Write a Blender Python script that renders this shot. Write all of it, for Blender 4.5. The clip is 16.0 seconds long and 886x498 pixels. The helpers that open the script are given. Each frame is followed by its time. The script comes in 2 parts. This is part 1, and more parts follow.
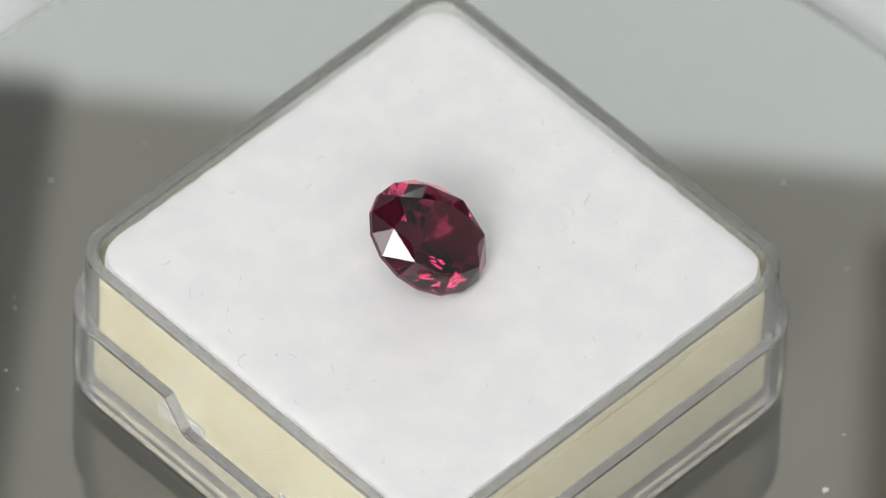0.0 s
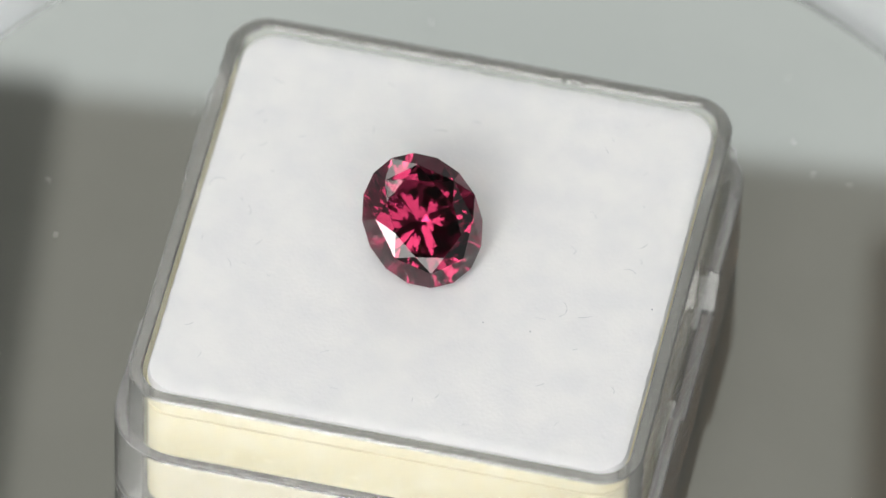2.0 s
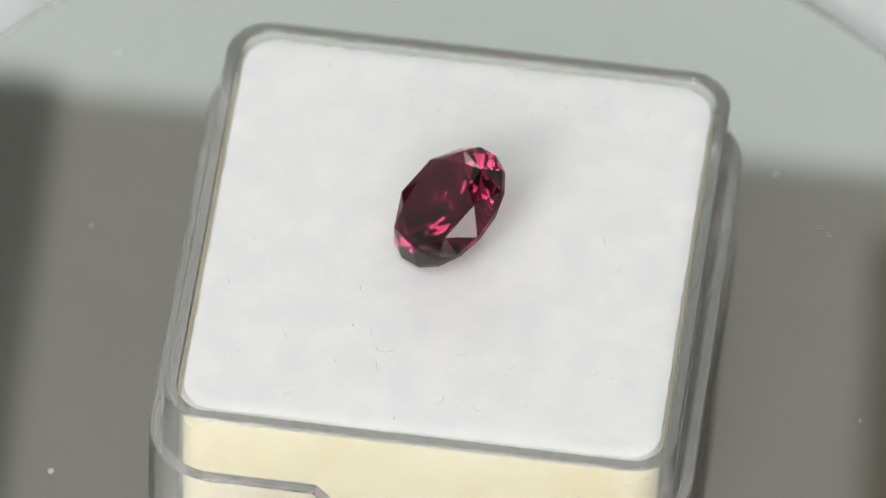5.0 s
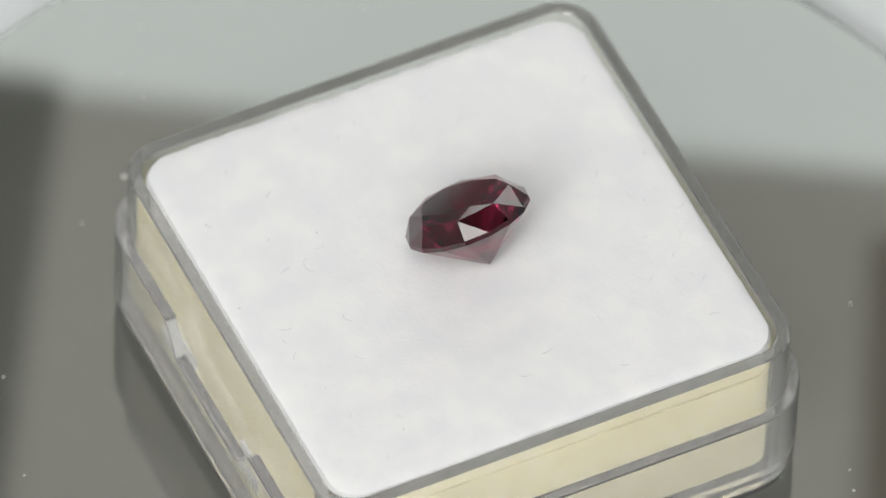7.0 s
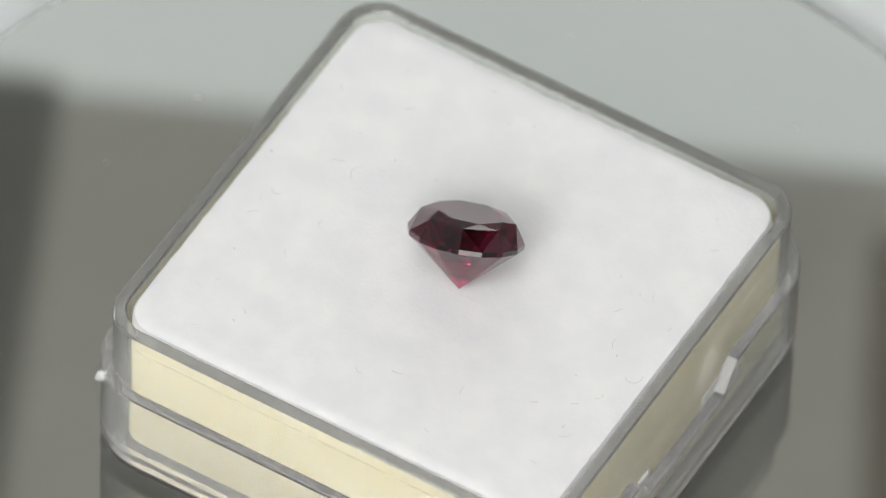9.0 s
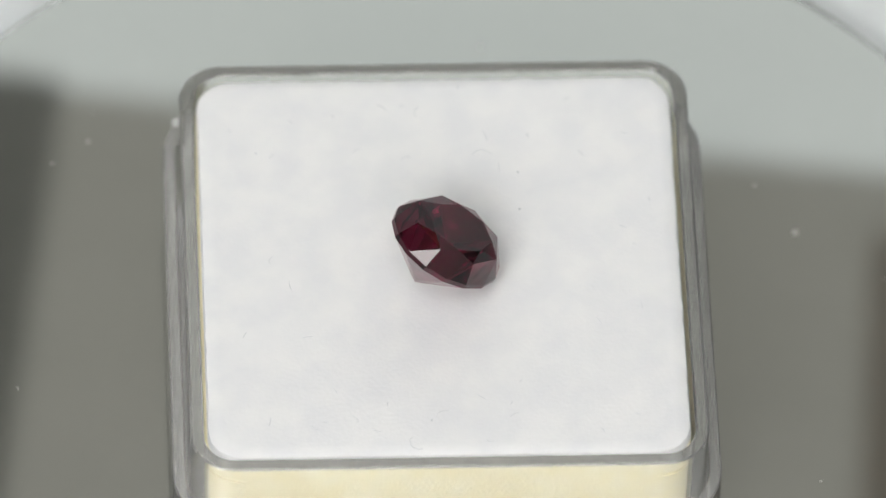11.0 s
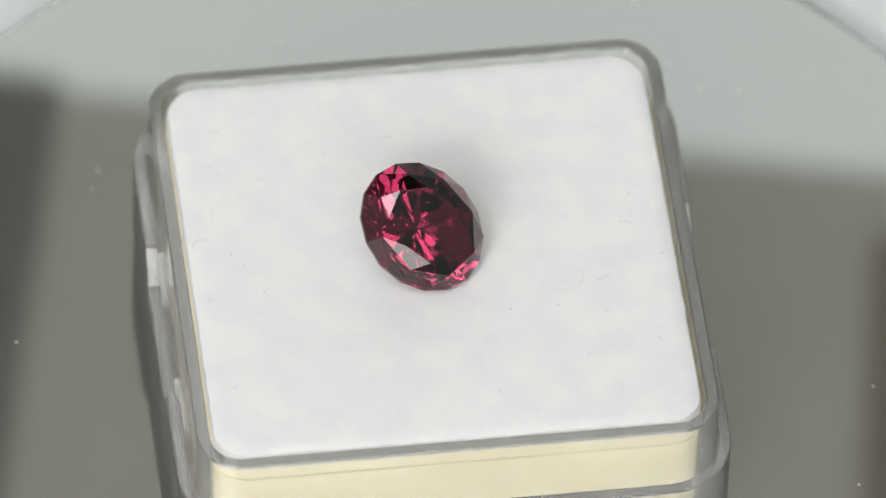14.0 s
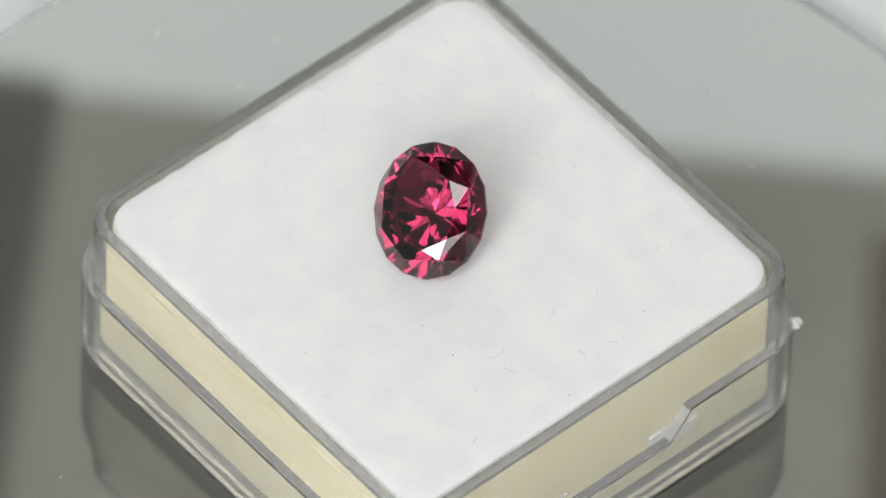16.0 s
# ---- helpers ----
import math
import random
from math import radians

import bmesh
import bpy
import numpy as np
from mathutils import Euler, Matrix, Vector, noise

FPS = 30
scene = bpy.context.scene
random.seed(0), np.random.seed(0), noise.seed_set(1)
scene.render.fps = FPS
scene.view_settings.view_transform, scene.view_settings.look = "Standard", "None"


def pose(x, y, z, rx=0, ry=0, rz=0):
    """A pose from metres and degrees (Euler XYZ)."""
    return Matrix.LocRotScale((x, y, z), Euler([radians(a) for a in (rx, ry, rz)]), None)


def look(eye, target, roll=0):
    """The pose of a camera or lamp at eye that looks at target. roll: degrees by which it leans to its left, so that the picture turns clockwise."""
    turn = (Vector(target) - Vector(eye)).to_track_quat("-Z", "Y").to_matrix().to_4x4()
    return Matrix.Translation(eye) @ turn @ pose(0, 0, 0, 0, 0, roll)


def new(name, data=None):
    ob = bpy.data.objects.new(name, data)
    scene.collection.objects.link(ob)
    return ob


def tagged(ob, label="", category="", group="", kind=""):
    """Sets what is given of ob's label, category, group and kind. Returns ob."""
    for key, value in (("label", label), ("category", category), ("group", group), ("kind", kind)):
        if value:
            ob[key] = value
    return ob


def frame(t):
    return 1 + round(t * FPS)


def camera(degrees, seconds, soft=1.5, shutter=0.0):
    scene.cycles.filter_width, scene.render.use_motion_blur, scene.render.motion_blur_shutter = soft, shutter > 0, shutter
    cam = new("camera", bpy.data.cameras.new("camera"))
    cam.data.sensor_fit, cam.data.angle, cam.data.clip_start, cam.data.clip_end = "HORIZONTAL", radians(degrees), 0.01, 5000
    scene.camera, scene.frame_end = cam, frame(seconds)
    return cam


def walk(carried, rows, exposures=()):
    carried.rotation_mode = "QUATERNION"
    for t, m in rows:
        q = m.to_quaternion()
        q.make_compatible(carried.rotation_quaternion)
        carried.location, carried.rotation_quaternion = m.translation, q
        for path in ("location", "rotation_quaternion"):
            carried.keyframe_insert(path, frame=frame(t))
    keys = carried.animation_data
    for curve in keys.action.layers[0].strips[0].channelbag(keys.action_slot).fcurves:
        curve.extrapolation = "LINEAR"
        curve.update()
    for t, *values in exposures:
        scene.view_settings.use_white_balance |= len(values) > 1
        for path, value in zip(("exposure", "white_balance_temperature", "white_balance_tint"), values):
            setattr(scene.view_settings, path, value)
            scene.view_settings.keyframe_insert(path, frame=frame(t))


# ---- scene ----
# ---- camera: stands still above a small turntable, long lens ----
EYE, AIM, ROLL, LENS = (-0.000104, -0.462105, 0.575320), (-0.000104, 0.000389, 0.0115), 2.166, 4.096
SPEED = 28.365                      # degrees a second, clockwise seen from above
cam = camera(LENS, 16.0, 1.3)
cam.data.dof.use_dof = True
cam.data.dof.focus_distance = 0.7245
cam.data.dof.aperture_fstop = 36.0
walk(cam, [(0.0, look(EYE, AIM, ROLL)), (16.0, look(EYE, AIM, ROLL))])

# ---- light: three lamps with white diffusers stand round the turntable ----
world = bpy.data.worlds.new("world")
scene.world = world
world.use_nodes = True
world.node_tree.nodes["Background"].inputs[0].default_value = (0.5, 0.52, 0.55, 1)
world.node_tree.nodes["Background"].inputs[1].default_value = 0.10
# TENT_GLOW and FRONT_GLOW: strength of the added fill from unseen cloths
KEY_GLOW, HOT_GLOW, BACK_GLOW, DIM_GLOW, TENT_GLOW, FRONT_GLOW = 4.1, 15.0, 2.62, 0.80, 0.28, 0.24
scene.view_settings.exposure = -0.10


# ---- materials ----
def material(name, base, rough=0.5, metal=0.0, ior=1.5, transmission=0.0, coat=0.0):
    m = bpy.data.materials.new(name)
    m.use_nodes = True
    b = m.node_tree.nodes["Principled BSDF"]
    b.inputs["Base Color"].default_value = (*base, 1)
    b.inputs["Roughness"].default_value = rough
    b.inputs["Metallic"].default_value = metal
    b.inputs["IOR"].default_value = ior
    b.inputs["Transmission Weight"].default_value = transmission
    b.inputs["Coat Weight"].default_value = coat
    return m


def varied(m, base, other, scale, detail=4.0, low=0.35, high=0.65, bump=0.0, bump_scale=None, bump_distance=0.0001, second=None):
    """Mixes two colours by noise of a real-world scale (per metre) and adds fine relief."""
    nt = m.node_tree
    b = nt.nodes["Principled BSDF"]
    geo = nt.nodes.new("ShaderNodeTexCoord")
    n = nt.nodes.new("ShaderNodeTexNoise")
    n.inputs["Scale"].default_value, n.inputs["Detail"].default_value = scale, detail
    nt.links.new(geo.outputs["Object"], n.inputs["Vector"])
    ramp = nt.nodes.new("ShaderNodeValToRGB")
    ramp.color_ramp.elements[0].position, ramp.color_ramp.elements[1].position = low, high
    ramp.color_ramp.elements[0].color, ramp.color_ramp.elements[1].color = (*base, 1), (*other, 1)
    nt.links.new(n.outputs["Fac"], ramp.inputs["Fac"])
    out = ramp.outputs["Color"]
    if second:
        n2 = nt.nodes.new("ShaderNodeTexNoise")
        n2.inputs["Scale"].default_value, n2.inputs["Detail"].default_value = second[0], 5.0
        nt.links.new(geo.outputs["Object"], n2.inputs["Vector"])
        r2 = nt.nodes.new("ShaderNodeValToRGB")
        r2.color_ramp.elements[0].position, r2.color_ramp.elements[1].position = second[1], second[2]
        nt.links.new(n2.outputs["Fac"], r2.inputs["Fac"])
        mix = nt.nodes.new("ShaderNodeMix")
        mix.data_type = "RGBA"
        nt.links.new(r2.outputs["Color"], mix.inputs["Factor"])
        nt.links.new(out, mix.inputs["A"])
        mix.inputs["B"].default_value = (*second[3], 1)
        out = mix.outputs["Result"]
    nt.links.new(out, b.inputs["Base Color"])
    if bump:
        n3 = nt.nodes.new("ShaderNodeTexNoise")
        n3.inputs["Scale"].default_value, n3.inputs["Detail"].default_value = bump_scale, 6.0
        nt.links.new(geo.outputs["Object"], n3.inputs["Vector"])
        bp = nt.nodes.new("ShaderNodeBump")
        bp.inputs["Strength"].default_value, bp.inputs["Distance"].default_value = bump, bump_distance
        nt.links.new(n3.outputs["Fac"], bp.inputs["Height"])
        nt.links.new(bp.outputs["Normal"], b.inputs["Normal"])
    return m


def glowing(name, colour, strength):
    m = bpy.data.materials.new(name)
    m.use_nodes = True
    nt = m.node_tree
    nt.nodes.remove(nt.nodes["Principled BSDF"])
    e = nt.nodes.new("ShaderNodeEmission")
    e.inputs[0].default_value, e.inputs[1].default_value = (*colour, 1), strength
    nt.links.new(e.outputs[0], nt.nodes["Material Output"].inputs[0])
    return m


def hot_centre(m, centre, near, far, edge, hot):
    """A diffuser that is brightest before its bulb and fades to an even glow round it."""
    nt = m.node_tree
    e = next(n for n in nt.nodes if n.type == "EMISSION")
    place = nt.nodes.new("ShaderNodeNewGeometry")
    away = nt.nodes.new("ShaderNodeVectorMath")
    away.operation = "DISTANCE"
    away.inputs[1].default_value = centre
    nt.links.new(place.outputs["Position"], away.inputs[0])
    fall = nt.nodes.new("ShaderNodeMapRange")
    fall.interpolation_type = "SMOOTHSTEP"
    for i, v in enumerate((near, far, hot, edge), 1):
        fall.inputs[i].default_value = v
    nt.links.new(away.outputs["Value"], fall.inputs[0])
    nt.links.new(fall.outputs[0], e.inputs[1])
    return m


M_FELT = varied(material("white_flock", (0.86, 0.86, 0.86), 0.95), (0.735, 0.74, 0.755), (0.785, 0.785, 0.785), 420, 6,
                bump=0.16, bump_scale=4200, bump_distance=0.00012)
M_FOAM = varied(material("cream_foam", (0.8, 0.7, 0.45), 0.9), (0.88, 0.81, 0.55), (0.93, 0.88, 0.67), 900, 7,
                bump=0.35, bump_scale=4200, bump_distance=0.0002, second=(260, 0.48, 0.72, (0.84, 0.76, 0.50)))
M_CLEAR = material("clear_styrene", (0.96, 0.965, 0.95), 0.03, 0, 1.5, 0.92)
M_EDGE = material("frosted_lid_floor", (0.90, 0.89, 0.91), 0.16, 0, 1.5, 0.90)
# milky: the burr's own white, and the catches' reflection put into colour
M_CATCH = material("frosted_burr_and_catch_glint", (0.9, 0.91, 0.91), 0.2, 0, 1.5, 0.75)
# whitish, so that the notch slopes carry their reflection as colour
M_STEP = material("white_glint_styrene", (0.84, 0.84, 0.83), 0.25, 0, 1.5, 0.84)
M_LID = material("clear_lid_styrene", (0.98, 0.98, 0.97), 0.02, 0, 1.48, 0.965)
M_GEM = material("red_garnet", (0.195, 0.0130, 0.042), 0.0, 0, 1.80, 1.0)
M_DISC = varied(material("black_acrylic", (0.095, 0.098, 0.087), 0.04, 0, 2.35), (0.090, 0.093, 0.082), (0.102, 0.104, 0.093), 60)
M_PLATE = varied(material("light_grey_plate", (0.62, 0.64, 0.65), 0.35), (0.58, 0.60, 0.61), (0.66, 0.68, 0.69), 40)
M_TABLE = varied(material("table_top", (0.3, 0.3, 0.29), 0.5), (0.26, 0.26, 0.25), (0.34, 0.33, 0.32), 12)
M_WALL = varied(material("room_paint", (0.7, 0.7, 0.69), 0.9), (0.67, 0.67, 0.66), (0.73, 0.73, 0.72), 3)
M_BLACK = varied(material("black_plastic", (0.02, 0.02, 0.02), 0.5), (0.015, 0.015, 0.015), (0.03, 0.03, 0.03), 80)
M_KEY = glowing("key_diffuser", (1.0, 0.985, 0.96), KEY_GLOW * 1.5)
M_STRIP = hot_centre(glowing("strip_diffuser", (1.0, 0.985, 0.96), KEY_GLOW), (-0.190, -0.390, 0.290), 0.06, 0.11, KEY_GLOW, HOT_GLOW)
# dim glow in place of the lit grey card that the disc mirrors
M_DIM = glowing("mirrored_card_glow", (1.0, 0.99, 0.86), DIM_GLOW)
M_BACK = glowing("back_diffuser", (0.93, 1.0, 0.96), BACK_GLOW)
# even glow of the added side and back cloths, for ambient fill
M_TENT = glowing("added_fill_cloth", (0.96, 0.985, 1.0), TENT_GLOW)
M_LINT = varied(material("grey_lint", (0.55, 0.56, 0.58), 0.9), (0.38, 0.40, 0.43), (0.58, 0.59, 0.62), 900)
M_DUST = varied(material("pale_dust", (0.6, 0.6, 0.56), 0.95), (0.5, 0.5, 0.47), (0.65, 0.65, 0.6), 900)
# added glow behind the camera for soft frontal fill
M_FRONT = glowing("added_front_fill_cloth", (1.0, 1.0, 0.99), FRONT_GLOW)
M_WOOD = varied(material("brown_wood", (0.3, 0.17, 0.08), 0.5), (0.24, 0.13, 0.06), (0.36, 0.22, 0.11), 200)

MM = 0.001
TOP = 11.5                           # height of the foam's top over the disc
BOX = Matrix.Translation((-0.676 * MM, -0.386 * MM, 0)) @ Matrix.Rotation(radians(45.95), 4, "Z")


def part(name, bm, mat, parent=None, label="", smooth=False):
    me = bpy.data.meshes.new(name)
    bmesh.ops.recalc_face_normals(bm, faces=bm.faces)
    for f in bm.faces:
        f.smooth = smooth
    bm.to_mesh(me)
    bm.free()
    if smooth:
        me.set_sharp_from_angle(angle=radians(32))
    me.materials.append(mat)
    ob = new(name, me)
    if parent is not None:
        ob.parent = parent
    if label:
        ob["label"] = label
    return ob


def outline(hx, hy, r, seg=12, extra=()):
    """A rounded rectangle, in millimetres; extra: more places along the two sides at x = +-hx."""
    pts = []
    for cx, cy, a0 in ((hx - r, hy - r, 0), (-hx + r, hy - r, 90), (-hx + r, -hy + r, 180), (hx - r, -hy + r, 270)):
        for i in range(seg + 1):
            a = radians(a0 + 90 * i / seg)
            pts.append((cx + r * math.cos(a), cy + r * math.sin(a)))
        if a0 == 90:
            pts += [(-hx, y) for y in sorted(extra, reverse=True)]
        if a0 == 270:
            pts += [(hx, y) for y in sorted(extra)]
    return pts


def dense(pts, step=44):
    """The same closed outline with its four straight sides cut into so many steps."""
    out = []
    for (x0, y0), (x1, y1) in zip(pts, pts[1:] + pts[:1]):
        n = step if math.hypot(x1 - x0, y1 - y0) > 3 else 1
        out += [(x0 + (x1 - x0) * i / n, y0 + (y1 - y0) * i / n) for i in range(n)]
    return out


def loops_mesh(bm, rings, closed_profile=False, caps=(False, False), m=BOX):
    """Skins a list of equally long rings of (x, y, z) in millimetres."""
    made = [[bm.verts.new(m @ Vector((x * MM, y * MM, z * MM))) for x, y, z in ring] for ring in rings]
    n = len(made[0])
    pairs = list(zip(made, made[1:])) + ([(made[-1], made[0])] if closed_profile else [])
    for a, b in pairs:
        for i in range(n):
            j = (i + 1) % n
            bm.faces.new((a[i], a[j], b[j], b[i]))
    if caps[0]:
        bm.faces.new(made[0][::-1])
    if caps[1]:
        bm.faces.new(made[-1])
    return bm


def box_mesh(bm, x0, x1, y0, y1, z0, z1, m=Matrix(), bevel=0.0):
    """A block in metres with bevelled edges."""
    made = bmesh.ops.create_cube(bm, size=1.0)["verts"]
    for v in made:
        v.co = Vector((x0 + (v.co.x + 0.5) * (x1 - x0), y0 + (v.co.y + 0.5) * (y1 - y0), z0 + (v.co.z + 0.5) * (z1 - z0)))
    if bevel:
        edges = {e for v in made for e in v.link_edges}
        made = bmesh.ops.bevel(bm, geom=list(edges), offset=bevel, segments=2, profile=0.5, affect="EDGES")["verts"]
    bmesh.ops.transform(bm, matrix=m, verts=list({v for v in made}))
    return bm


# ---- room, table ----
def build_room():
    w = 1.6
    bm = bmesh.new()
    box_mesh(bm, -w, w, -w, w, -0.85, -0.80)
    tagged(part("floor", bm, M_WALL), "plain off-white studio floor", "floor", kind="structure")
    bm = bmesh.new()
    box_mesh(bm, -w, w, -w, w, 1.7, 1.75)
    tagged(part("ceiling", bm, M_WALL), "plain off-white painted ceiling", "ceiling", kind="structure")
    for name, x0, x1, y0, y1 in (("wall_north", -w, w, w, w + .1), ("wall_south", -w, w, -w - .1, -w),
                                 ("wall_east", w, w + .1, -w, w), ("wall_west", -w - .1, -w, -w, w)):
        bm = bmesh.new()
        box_mesh(bm, x0, x1, y0, y1, -0.80, 1.7)
        tagged(part(name, bm, M_WALL), "plain off-white painted studio wall", "wall", kind="structure")
    table = new("work_table")
    tagged(table, "grey matt work table under the turntable", "table")
    bm = bmesh.new()
    box_mesh(bm, -0.6, 0.6, -0.75, 0.75, -0.06, -0.03, bevel=0.003)
    part("tabletop", bm, M_TABLE, table)
    for sx in (-1, 1):
        for sy in (-1, 1):
            bm = bmesh.new()
            box_mesh(bm, sx * 0.55 - 0.03, sx * 0.55 + 0.03, sy * 0.68 - 0.03, sy * 0.68 + 0.03, -0.80, -0.06, bevel=0.003)
            part("leg", bm, M_TABLE, table)


build_room()


# ---- turntable ----
def lathe(bm, profile, seg=160):
    """Turns (radius, z) in millimetres about the axis; the first and last points lie on it."""
    rings = [[(r * math.cos(2 * math.pi * i / seg), r * math.sin(2 * math.pi * i / seg), z) for i in range(seg)] for r, z in profile]
    return loops_mesh(bm, rings, caps=(True, True), m=Matrix())


def build_turntable():
    t = tagged(new("turntable"), "round motor turntable with a glossy black acrylic disc", "turntable")
    bm = bmesh.new()
    lathe(bm, [(90, -30), (96, -28), (97, -12), (96, -2.6), (94, -1.6), (30, -1.6)])
    part("base_plate", bm, M_PLATE, t, "light grey plastic plate", True)
    bm = bmesh.new()
    lathe(bm, [(37.3, -1.6), (37.6, -1.0), (37.5, -0.30), (37.3, -0.08), (36.9, -0.02), (36.3, 0.0), (36.2, 0.0), (35.0, 0.0), (20.0, 0.0)])
    part("disc", bm, M_DISC, t, "glossy black acrylic disc", True)
    spots = [(23.03, -7.53, 0.20), (-25.5, 4.0, 0.07), (24.2, 9.5, 0.09), (20.3, 16.0, 0.08), (-21.0, -14.2, 0.09)]
    spots += [(26 * math.cos(k) * random.uniform(0.85, 1.3), 26 * math.sin(k) * random.uniform(0.85, 1.3), random.uniform(0.03, 0.07)) for k in [random.uniform(0, 6.28) for _ in range(20)]]
    for x, y, r in spots:
        bm = bmesh.new()
        bmesh.ops.create_icosphere(bm, subdivisions=1, radius=r * MM)
        for v in bm.verts:
            v.co = v.co * (1 + 0.6 * noise.noise(v.co * 9000 + Vector((x, y, 0))))
            v.co.z *= 0.5
            v.co += Vector((x, y, r * 0.3)) * MM
        part("dust_speck", bm, M_DUST, t, "pale grain of dust")
    return t


turntable = build_turntable()


# ---- the clear box and its foam ----
def wall_ring(bm, hx, hy, r, thick, z0, ztop, extra=(), chamfer=0.12):
    """An upright wall round a rounded rectangle; ztop gives the height of its top at (x, y)."""
    o, i = outline(hx, hy, r, extra=extra), outline(hx - thick, hy - thick, max(r - thick, 0.2), extra=extra)
    oc, ic = outline(hx - chamfer, hy - chamfer, max(r - chamfer, 0.2), extra=extra), outline(hx - thick + chamfer, hy - thick + chamfer, max(r - thick + chamfer, 0.2), extra=extra)
    tops = [ztop(x, y) for x, y in o]
    rings = [[(x, y, z0) for x, y in o], [(x, y, z - chamfer) for (x, y), z in zip(o, tops)], [(x, y, z) for (x, y), z in zip(oc, tops)],
             [(x, y, z) for (x, y), z in zip(ic, tops)], [(x, y, z - chamfer) for (x, y), z in zip(i, tops)], [(x, y, z0) for x, y in i]]
    return loops_mesh(bm, rings, closed_profile=True)


def lid_top(x, y):
    if abs(x) > 14 and abs(y) < 12:
        s = min(1.0, max(0.0, (abs(y) - 4.1) / 1.7))
        return TOP - 6.4 + 2.1 * s
    return TOP - 4.3


def build_box():
    b = tagged(new("display_box"), "square clear plastic gem box standing in its lid", "box")
    clear = []
    bm = bmesh.new()
    wall_ring(bm, 15.35, 15.1, 2.6, 0.8, 1.4, lambda x, y: TOP + 0.22, chamfer=0.12)
    tray = part("tray", bm, M_CLEAR, b, "clear plastic tray with a rounded rim", True)
    clear.append(tray)
    bm = bmesh.new()
    wall_ring(bm, 16.3, 16.05, 4.2, 0.75, 1.23, lid_top, extra=(-5.8, -5.0, -4.1, 0, 4.1, 5.0, 5.8), chamfer=0.08)
    lid = part("lid", bm, M_LID, b, "clear plastic lid with a low notch on two sides", True)
    clear.append(lid)
    bm = bmesh.new()
    rings = []
    for z, g in ((0.0, 0.9), (0.25, 0.35), (0.7, 0.05), (1.2, 0.0)):
        rings.append([(x, y, z) for x, y in outline(16.3 - g, 16.05 - g, 4.2 - g * 0.5)])
    loops_mesh(bm, rings, caps=(True, True))
    clear.append(part("lid_floor", bm, M_EDGE, lid, "", True))
    for sx in (-1, 1):                                    # snap catches between tray and lid
        for sy in (-1, 1):
            # the milky finish stands for light reflected by a clear catch
            bm = bmesh.new()
            box_mesh(bm, (sx * 15.45 - 0.08) * MM, (sx * 15.45 + 0.08) * MM, (sy * 4.85 - 1.65) * MM, (sy * 4.85 + 1.65) * MM, (TOP - 6.9) * MM, (TOP - 5.9) * MM, BOX)
            clear.append(part("catch", bm, M_CATCH, tray, "clear snap catch, made milky for its white reflection"))
            # thin plate that paints the white reflection on the notch's slope
            slope = BOX @ Matrix.Translation((sx * 15.925 * MM, sy * 4.95 * MM, (TOP - 5.33) * MM)) @ Matrix.Rotation(sy * radians(51), 4, "X")
            bm = bmesh.new()
            box_mesh(bm, -0.33 * MM, 0.33 * MM, -1.15 * MM, 1.15 * MM, -0.03 * MM, 0.05 * MM, slope)
            clear.append(part("notch_step", bm, M_STEP, lid, "slope of the notch, whitened for its reflection"))
    bm = bmesh.new()
    bmesh.ops.create_icosphere(bm, subdivisions=2, radius=0.34 * MM)
    for v in bm.verts:
        v.co = BOX @ (v.co * (1 + 0.5 * noise.noise(v.co * 4000)) + Vector((15.05, 15.05, TOP - 4.75)) * MM)
    clear.append(part("burr", bm, M_CATCH, lid, "white chipped moulding burr"))
    for ob in clear:
        ob.visible_shadow = False
    return b


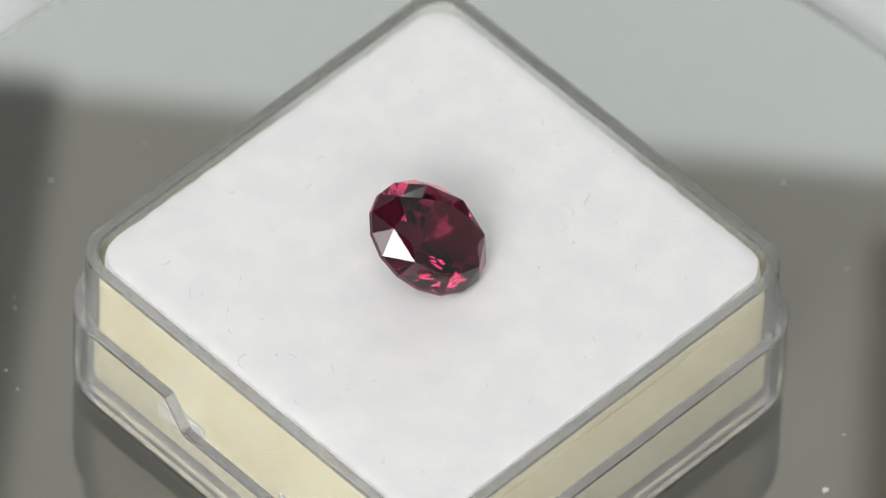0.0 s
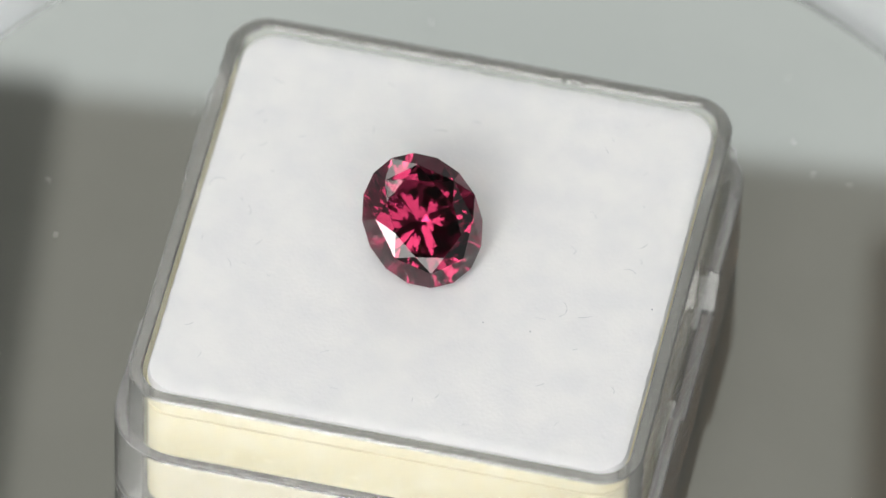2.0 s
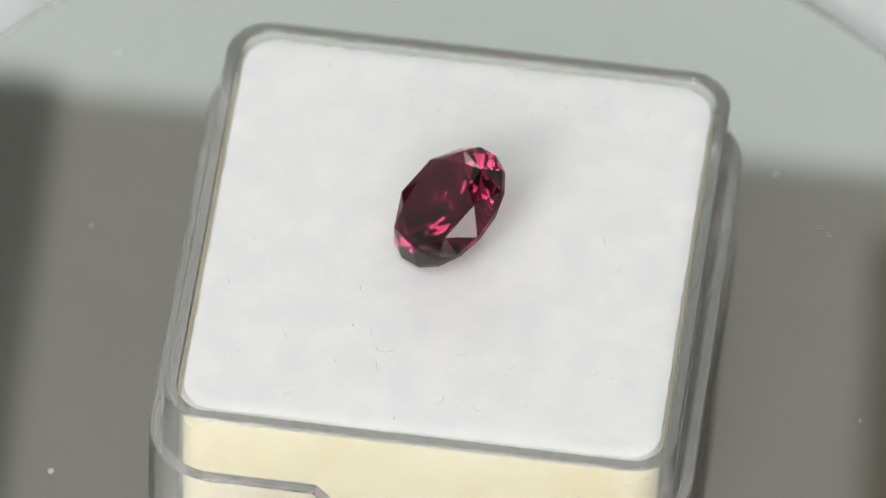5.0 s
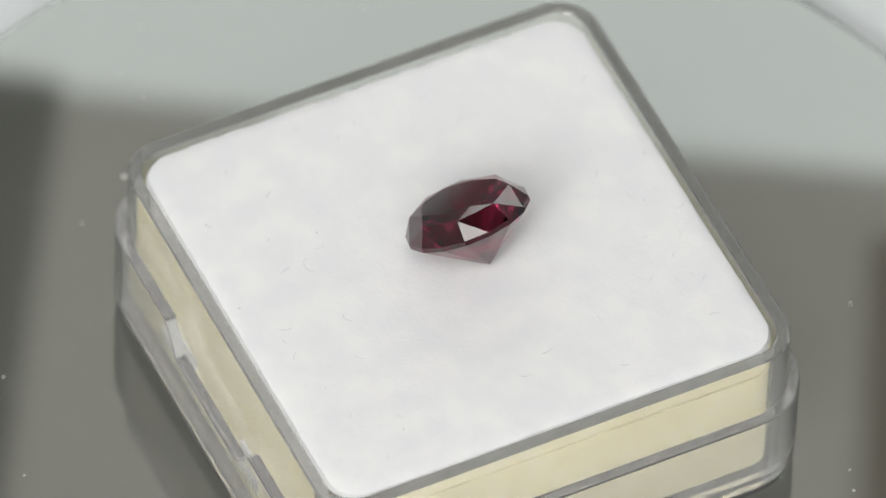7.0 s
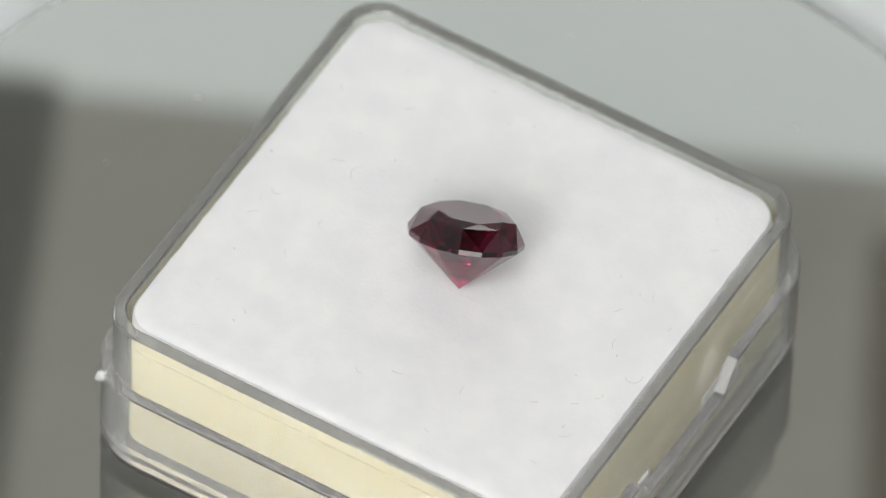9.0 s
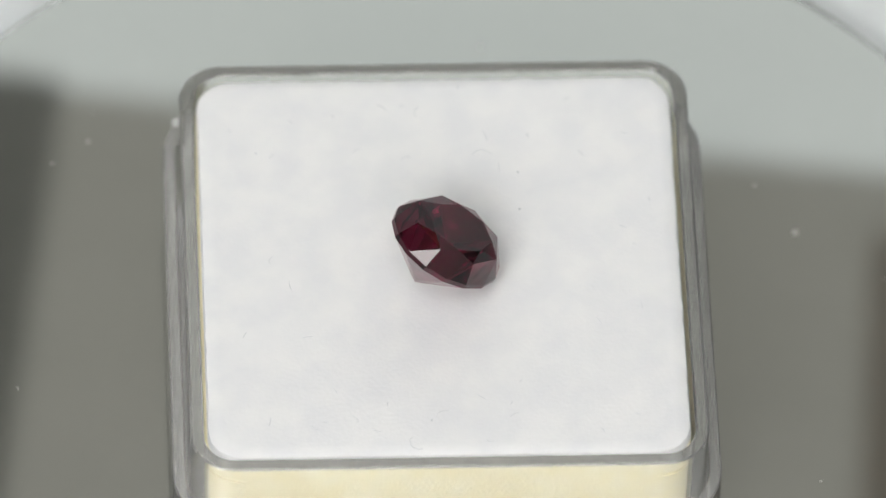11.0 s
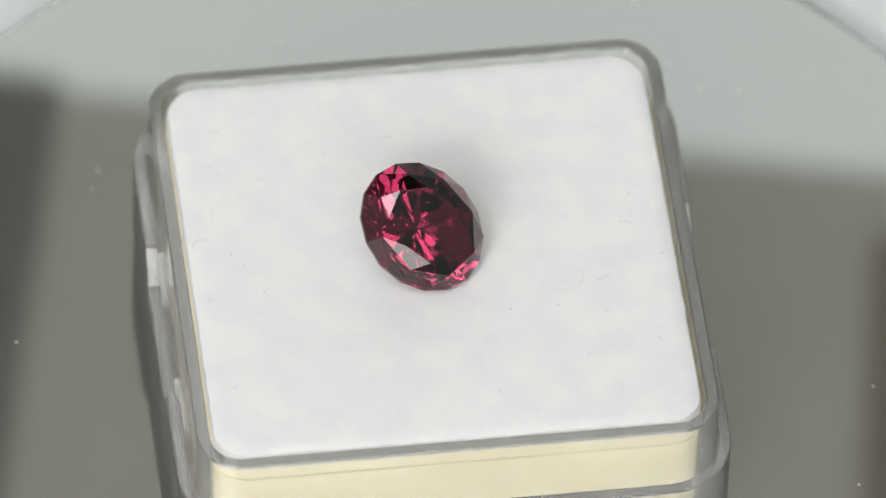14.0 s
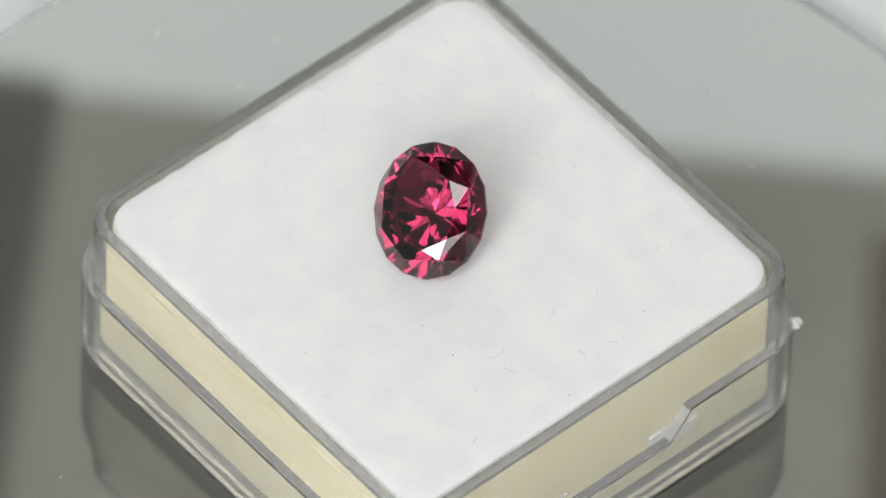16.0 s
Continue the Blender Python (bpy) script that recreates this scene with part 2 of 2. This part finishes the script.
def build_foam():
    f = tagged(new("foam_pad"), "cream foam pad with a white flocked top inside the box", "foam pad")
    bm = bmesh.new()
    rings = [[(x, y, z) for x, y in outline(14.36 - g, 14.11 - g - h, 2.0)] for z, g, h in ((1.6, 0.3, 0), (2.0, 0.05, 0), (TOP - 1.78, 0, 0),
             (TOP - 1.76, 0, 0.5), (TOP - 1.56, 0, 0.5), (TOP - 1.54, 0, 0), (TOP - 0.7, 0, 0))]
    loops_mesh(bm, rings, caps=(True, True))
    part("foam_core", bm, M_FOAM, f, "cream coloured foam", True)
    bm = bmesh.new()
    rings = []
    for z, g, wild in ((TOP - 0.7, 0.0, 0), (TOP - 0.35, 0.0, 0.03), (TOP - 0.12, 0.10, 0.10), (TOP, 0.40, 0.10), (TOP + 0.02, 0.9, 0.05),
                       (TOP + 0.02, 1.8, 0), (TOP + 0.02, 3.4, 0), (TOP, 6.0, 0), (TOP, 9.0, 0)):
        ring = []
        for x, y in dense(outline(14.34 - g, 14.09 - g, max(2.0 - g * 0.3, 0.6))):
            d = noise.noise(Vector((x * 1.9, y * 1.9, 3.0))) * wild
            n = Vector((x, y)).normalized()
            ring.append((x + n.x * d, y + n.y * d, z + 0.04 * noise.noise(Vector((x * 0.45, y * 0.45, 9.0)))))
        rings.append(ring)
    loops_mesh(bm, rings, caps=(True, True))
    sheet = part("top_sheet", bm, M_FELT, f, "white flocked sheet", True)
    # loose hairs and specks of lint caught on the flock: place, length, direction, curl
    caught = [(8.3, -3.3, 1.5, 30, 300), (9.4, -3.1, 0.9, 5, 80), (6.85, -4.81, 0.12, 0, 0), (4.03, -4.78, 0.1, 0, 0),
                                  (-11.1, 0.0, 0.9, 70, 200), (-11.8, 1.03, 0.12, 0, 0), (-13.0, 2.2, 1.6, 140, 380), (8.85, 4.5, 0.7, 100, 160),
                                  (12.0, 0.9, 0.9, 120, 240), (11.8, 2.86, 0.7, 20, 140), (8.15, 1.5, 0.8, 60, 280), (13.44, -1.5, 0.15, 0, 0),
                                  (11.4, 6.0, 0.12, 0, 0), (8.57, 10.65, 0.15, 0, 0), (-12.0, 8.0, 0.7, 200, 120), (-11.3, -4.2, 0.8, 80, 180),
                                  (-9.6, 6.5, 0.5, 10, 100), (7.6, -3.7, 0.7, 170, 60), (2.5, -11.0, 0.5, 40, 120), (12.6, -8.2, 0.6, 80, 200),
                                  (-5.0, 11.6, 0.5, 130, 120), (10.9, 8.4, 0.4, 30, 100), (-12.9, -9.0, 0.6, 0, 160)]
    chance = random.Random(7)
    for _ in range(34):                                   # fine short hairs, thicker towards the rim
        x, y = chance.uniform(-13.4, 13.4), chance.uniform(-13.2, 13.2)
        if max(abs(x), abs(y)) > 7.5:
            caught.append((x, y, chance.uniform(0.25, 0.8), chance.uniform(0, 360), chance.uniform(-300, 300)))
    for x, y, long, way, curl in caught:
        bm = bmesh.new()
        r, n = (0.013, 12) if long > 0.2 else (0.045, 3)
        curl *= 0.45
        p, a, rings = Vector((x, y)), radians(way), []
        for i in range(n):
            c, s_ = math.cos(a), math.sin(a)
            rings.append([(p.x - s_ * r * math.cos(k), p.y + c * r * math.cos(k), TOP + 0.05 + r * math.sin(k)) for k in (0.5, 1.9, 3.2, 4.4, 5.6)])
            p = p + Vector((c, s_)) * long / n
            a += radians(curl) / n * (1.0 + 0.6 * math.sin(i * 1.7))
        loops_mesh(bm, rings, caps=(True, True))
        part("lint_hair" if long > 0.2 else "lint_speck", bm, M_LINT, sheet)
    return f


display_box = build_box()
foam_pad = build_foam()


# ---- the gem ----
def build_gem():
    """An oval brilliant: 16-sided girdle, table, star, main and half facets above, mains and halves below."""
    a, b, table, crown, depth, girdle = 3.45, 4.093, 0.62, 1.33, 3.38, 0.29
    bm = bmesh.new()
    ring = lambda s, z, n, off: [Vector((a * s * math.cos(2 * math.pi * (i + off) / n), b * s * math.sin(2 * math.pi * (i + off) / n), z)) for i in range(n)]
    pts = []
    for i, s in enumerate((0.54, 0.58, 0.64, 0.65, 0.56, 0.61, 0.62, 0.62)):      # table corners, cut a little unevenly
        k = math.pi * i / 4
        pts.append(Vector((a * s * math.cos(k), b * s * math.sin(k), crown)))
    pts += ring(0.81, crown * 0.825, 8, 0.5)               # star tips
    pts += ring(1.0, 0.0, 16, 0)                          # upper girdle
    pts += ring(1.0, -girdle, 16, 0)                      # lower girdle
    tip = 0.17
    pts += ring(tip, -depth + (depth - girdle) * tip * math.cos(math.pi / 8), 8, 0.5)      # lower half tips
    pts += [Vector((0, 0, -depth))]
    for p in pts:
        bm.verts.new(p)
    bmesh.ops.convex_hull(bm, input=bm.verts)
    bmesh.ops.dissolve_limit(bm, angle_limit=radians(0.4), verts=bm.verts, edges=bm.edges)
    turn = Matrix(((0.1111, -0.8330, 0.5420), (0.9714, -0.0242, -0.2364), (0.2100, 0.5527, 0.8065))).to_4x4()
    bmesh.ops.transform(bm, matrix=Matrix.Translation((-0.94 * MM, -1.018 * MM, (TOP + 2.768) * MM)) @ turn @ Matrix.Scale(MM, 4), verts=bm.verts)
    bmesh.ops.recalc_face_normals(bm, faces=bm.faces)
    axis = turn.to_3x3() @ Vector((0, 0, 1))
    g = new("gemstone")
    for name, low, high, label in (("table", 0.999, 2, "flat polished table facet"), ("crown", 0.08, 0.999, "star and kite facets"),
                                   ("girdle", -0.08, 0.08, "thin faceted girdle"), ("pavilion", -2, -0.08, "long pointed facets down to the culet")):
        me, picked = bpy.data.meshes.new(name), [f for f in bm.faces if low <= f.normal.dot(axis) < high]
        corners = list({v for f in picked for v in f.verts})
        me.from_pydata([v.co[:] for v in corners], [], [[corners.index(v) for v in f.verts] for f in picked])
        me.materials.append(M_GEM)
        ob = new(name, me)
        ob.parent, ob["label"] = g, label
    bm.free()
    return tagged(g, "oval brilliant-cut raspberry red gemstone lying tilted on white foam", "gemstone")


gem = build_gem()


# ---- lamps ----
def panel_lamp(name, centre, target, wide, high, glow, label, arm=0.0):
    """A soft lamp on a pole; arm: how far to the side its pole stands."""
    lamp = tagged(new(name), label, "lamp")
    m = look(centre, target)
    bm = bmesh.new()
    box_mesh(bm, -wide / 2, wide / 2, -high / 2, high / 2, -0.004, 0.0, m)
    part("diffuser", bm, glow, lamp)
    bm = bmesh.new()
    box_mesh(bm, -wide / 2 - 0.004, wide / 2 + 0.004, -high / 2 - 0.004, high / 2 + 0.004, 0.001, 0.02, m, bevel=0.003)
    part("housing", bm, M_BLACK, lamp)
    back = m @ Vector((0, 0, 0.026))
    bm = bmesh.new()
    box_mesh(bm, back.x - 0.006 + min(arm, 0), back.x + 0.006 + max(arm, 0), back.y - 0.006, back.y + 0.006, back.z - 0.006, back.z + 0.006, bevel=0.002)
    part("arm", bm, M_BLACK, lamp)
    x, y = back.x + arm, back.y
    for part_name, r, z0, z1 in (("pole", 0.006, -0.022, back.z), ("foot", 0.045, -0.030, -0.022)):
        bm = bmesh.new()
        bmesh.ops.create_cone(bm, cap_ends=True, segments=20, radius1=r, radius2=r * 0.9, depth=z1 - z0)
        bmesh.ops.translate(bm, verts=bm.verts, vec=(x, y, (z0 + z1) / 2))
        part(part_name, bm, M_BLACK, lamp)
    return lamp


# soft lamps round the camera: one to its left, a low strip below it, a small one above
panel_lamp("key_lamp", (-0.150, -0.240, 0.420), (0, 0, 0.011), 0.17, 0.14, M_KEY, "square soft lamp with a white diffuser and black housing")
panel_lamp("strip_lamp", (-0.065, -0.405, 0.285), (0, 0, 0.011), 0.65, 0.215, M_STRIP, "wide low soft lamp with a white diffuser")
panel_lamp("top_lamp", (-0.010, -0.165, 0.485), (0, 0, 0.011), 0.22, 0.11, M_KEY, "soft lamp on a long black arm", -0.28)


# unseen glowing cloths, added only to fill in light from all round
def build_tent():
    tent = tagged(new("added_fill_tent"), "added unseen tent of glowing fill cloths, open at the top, round the turntable", "light tent")
    x, y0, y1, z = 0.42, -0.62, 0.50, 0.72
    for name, b in (("side_cloth", (-x - .002, -x, y0, y1, -0.03, z)), ("side_cloth", (x, x + .002, y0, y1, -0.03, z)),
                    ("back_cloth", (-x, x, y1, y1 + .002, -0.03, z)), ("front_cloth", (-x, x, y0 - .002, y0, -0.03, z))):
        bm = bmesh.new()
        box_mesh(bm, *b)
        part(name, bm, M_FRONT if name == "front_cloth" else M_TENT, tent)


build_tent()


# a small lamp leans over the disc from behind; the disc mirrors it
LEAN = Matrix.Translation((0, 0.0888, 0.1082)) @ Matrix(((1, 0, 0), (0, -0.773, 0.634), (0, 0.634, 0.773))).transposed().to_4x4()


def build_back_lamp():
    lamp = tagged(new("back_lamp"), "small flat lamp with a white diffuser on a bracket", "lamp")
    lamp.matrix_basis = LEAN
    tilt = Matrix.Rotation(radians(3.6), 4, "Z")
    for name, x0, x1, y0, y1, z0, mat, m in (
            ("diffuser", -0.070, 0.070, -0.054, -0.0160, 0.0, M_BACK, tilt),
            # no diffuser: a grey card's brightness put in as glow, for the disc's reflection
            ("mirrored_card_glow", -0.060, 0.060, -0.0158, 0.060, 0.002, M_DIM, tilt),
            ("side_bar", -0.060, -0.0293, -0.0155, 0.080, 0.0, M_BLACK, Matrix.Rotation(radians(6.2), 4, "Z")),
            ("grip", 0.0302, 0.060, -0.0100, 0.060, 0.0, M_WOOD, Matrix.Rotation(radians(0.5), 4, "Z"))):
        bm = bmesh.new()
        box_mesh(bm, x0, x1, y0, y1, z0, z0 + 0.003, m)
        part(name, bm, mat, lamp)
    bm = bmesh.new()
    box_mesh(bm, -0.075, 0.075, 0.04, 0.09, 0.004, 0.012, bevel=0.002)
    part("bracket", bm, M_BLACK, lamp)
    for sx in (-1, 1):
        bm = bmesh.new()
        top = LEAN @ Vector((sx * 0.115, 0.0, 0.012))
        bmesh.ops.create_cone(bm, cap_ends=True, segments=16, radius1=0.006, radius2=0.006, depth=top.z + 0.03)
        bmesh.ops.transform(bm, matrix=LEAN.inverted() @ Matrix.Translation((top.x, top.y, (top.z - 0.03) / 2)), verts=bm.verts)
        part("post", bm, M_BLACK, lamp)
        bm = bmesh.new()
        box_mesh(bm, min(sx * 0.06, sx * 0.12), max(sx * 0.06, sx * 0.12), -0.008, 0.008, 0.005, 0.013, bevel=0.002)
        part("crossbar", bm, M_BLACK, lamp)
    return lamp


build_back_lamp()


# ---- what turns ----
def motions():
    for thing in (turntable, display_box, foam_pad, gem):
        walk(thing, [(i * 0.25, pose(0, 0, 0, 0, 0, -SPEED * i * 0.25)) for i in range(65)])


motions()
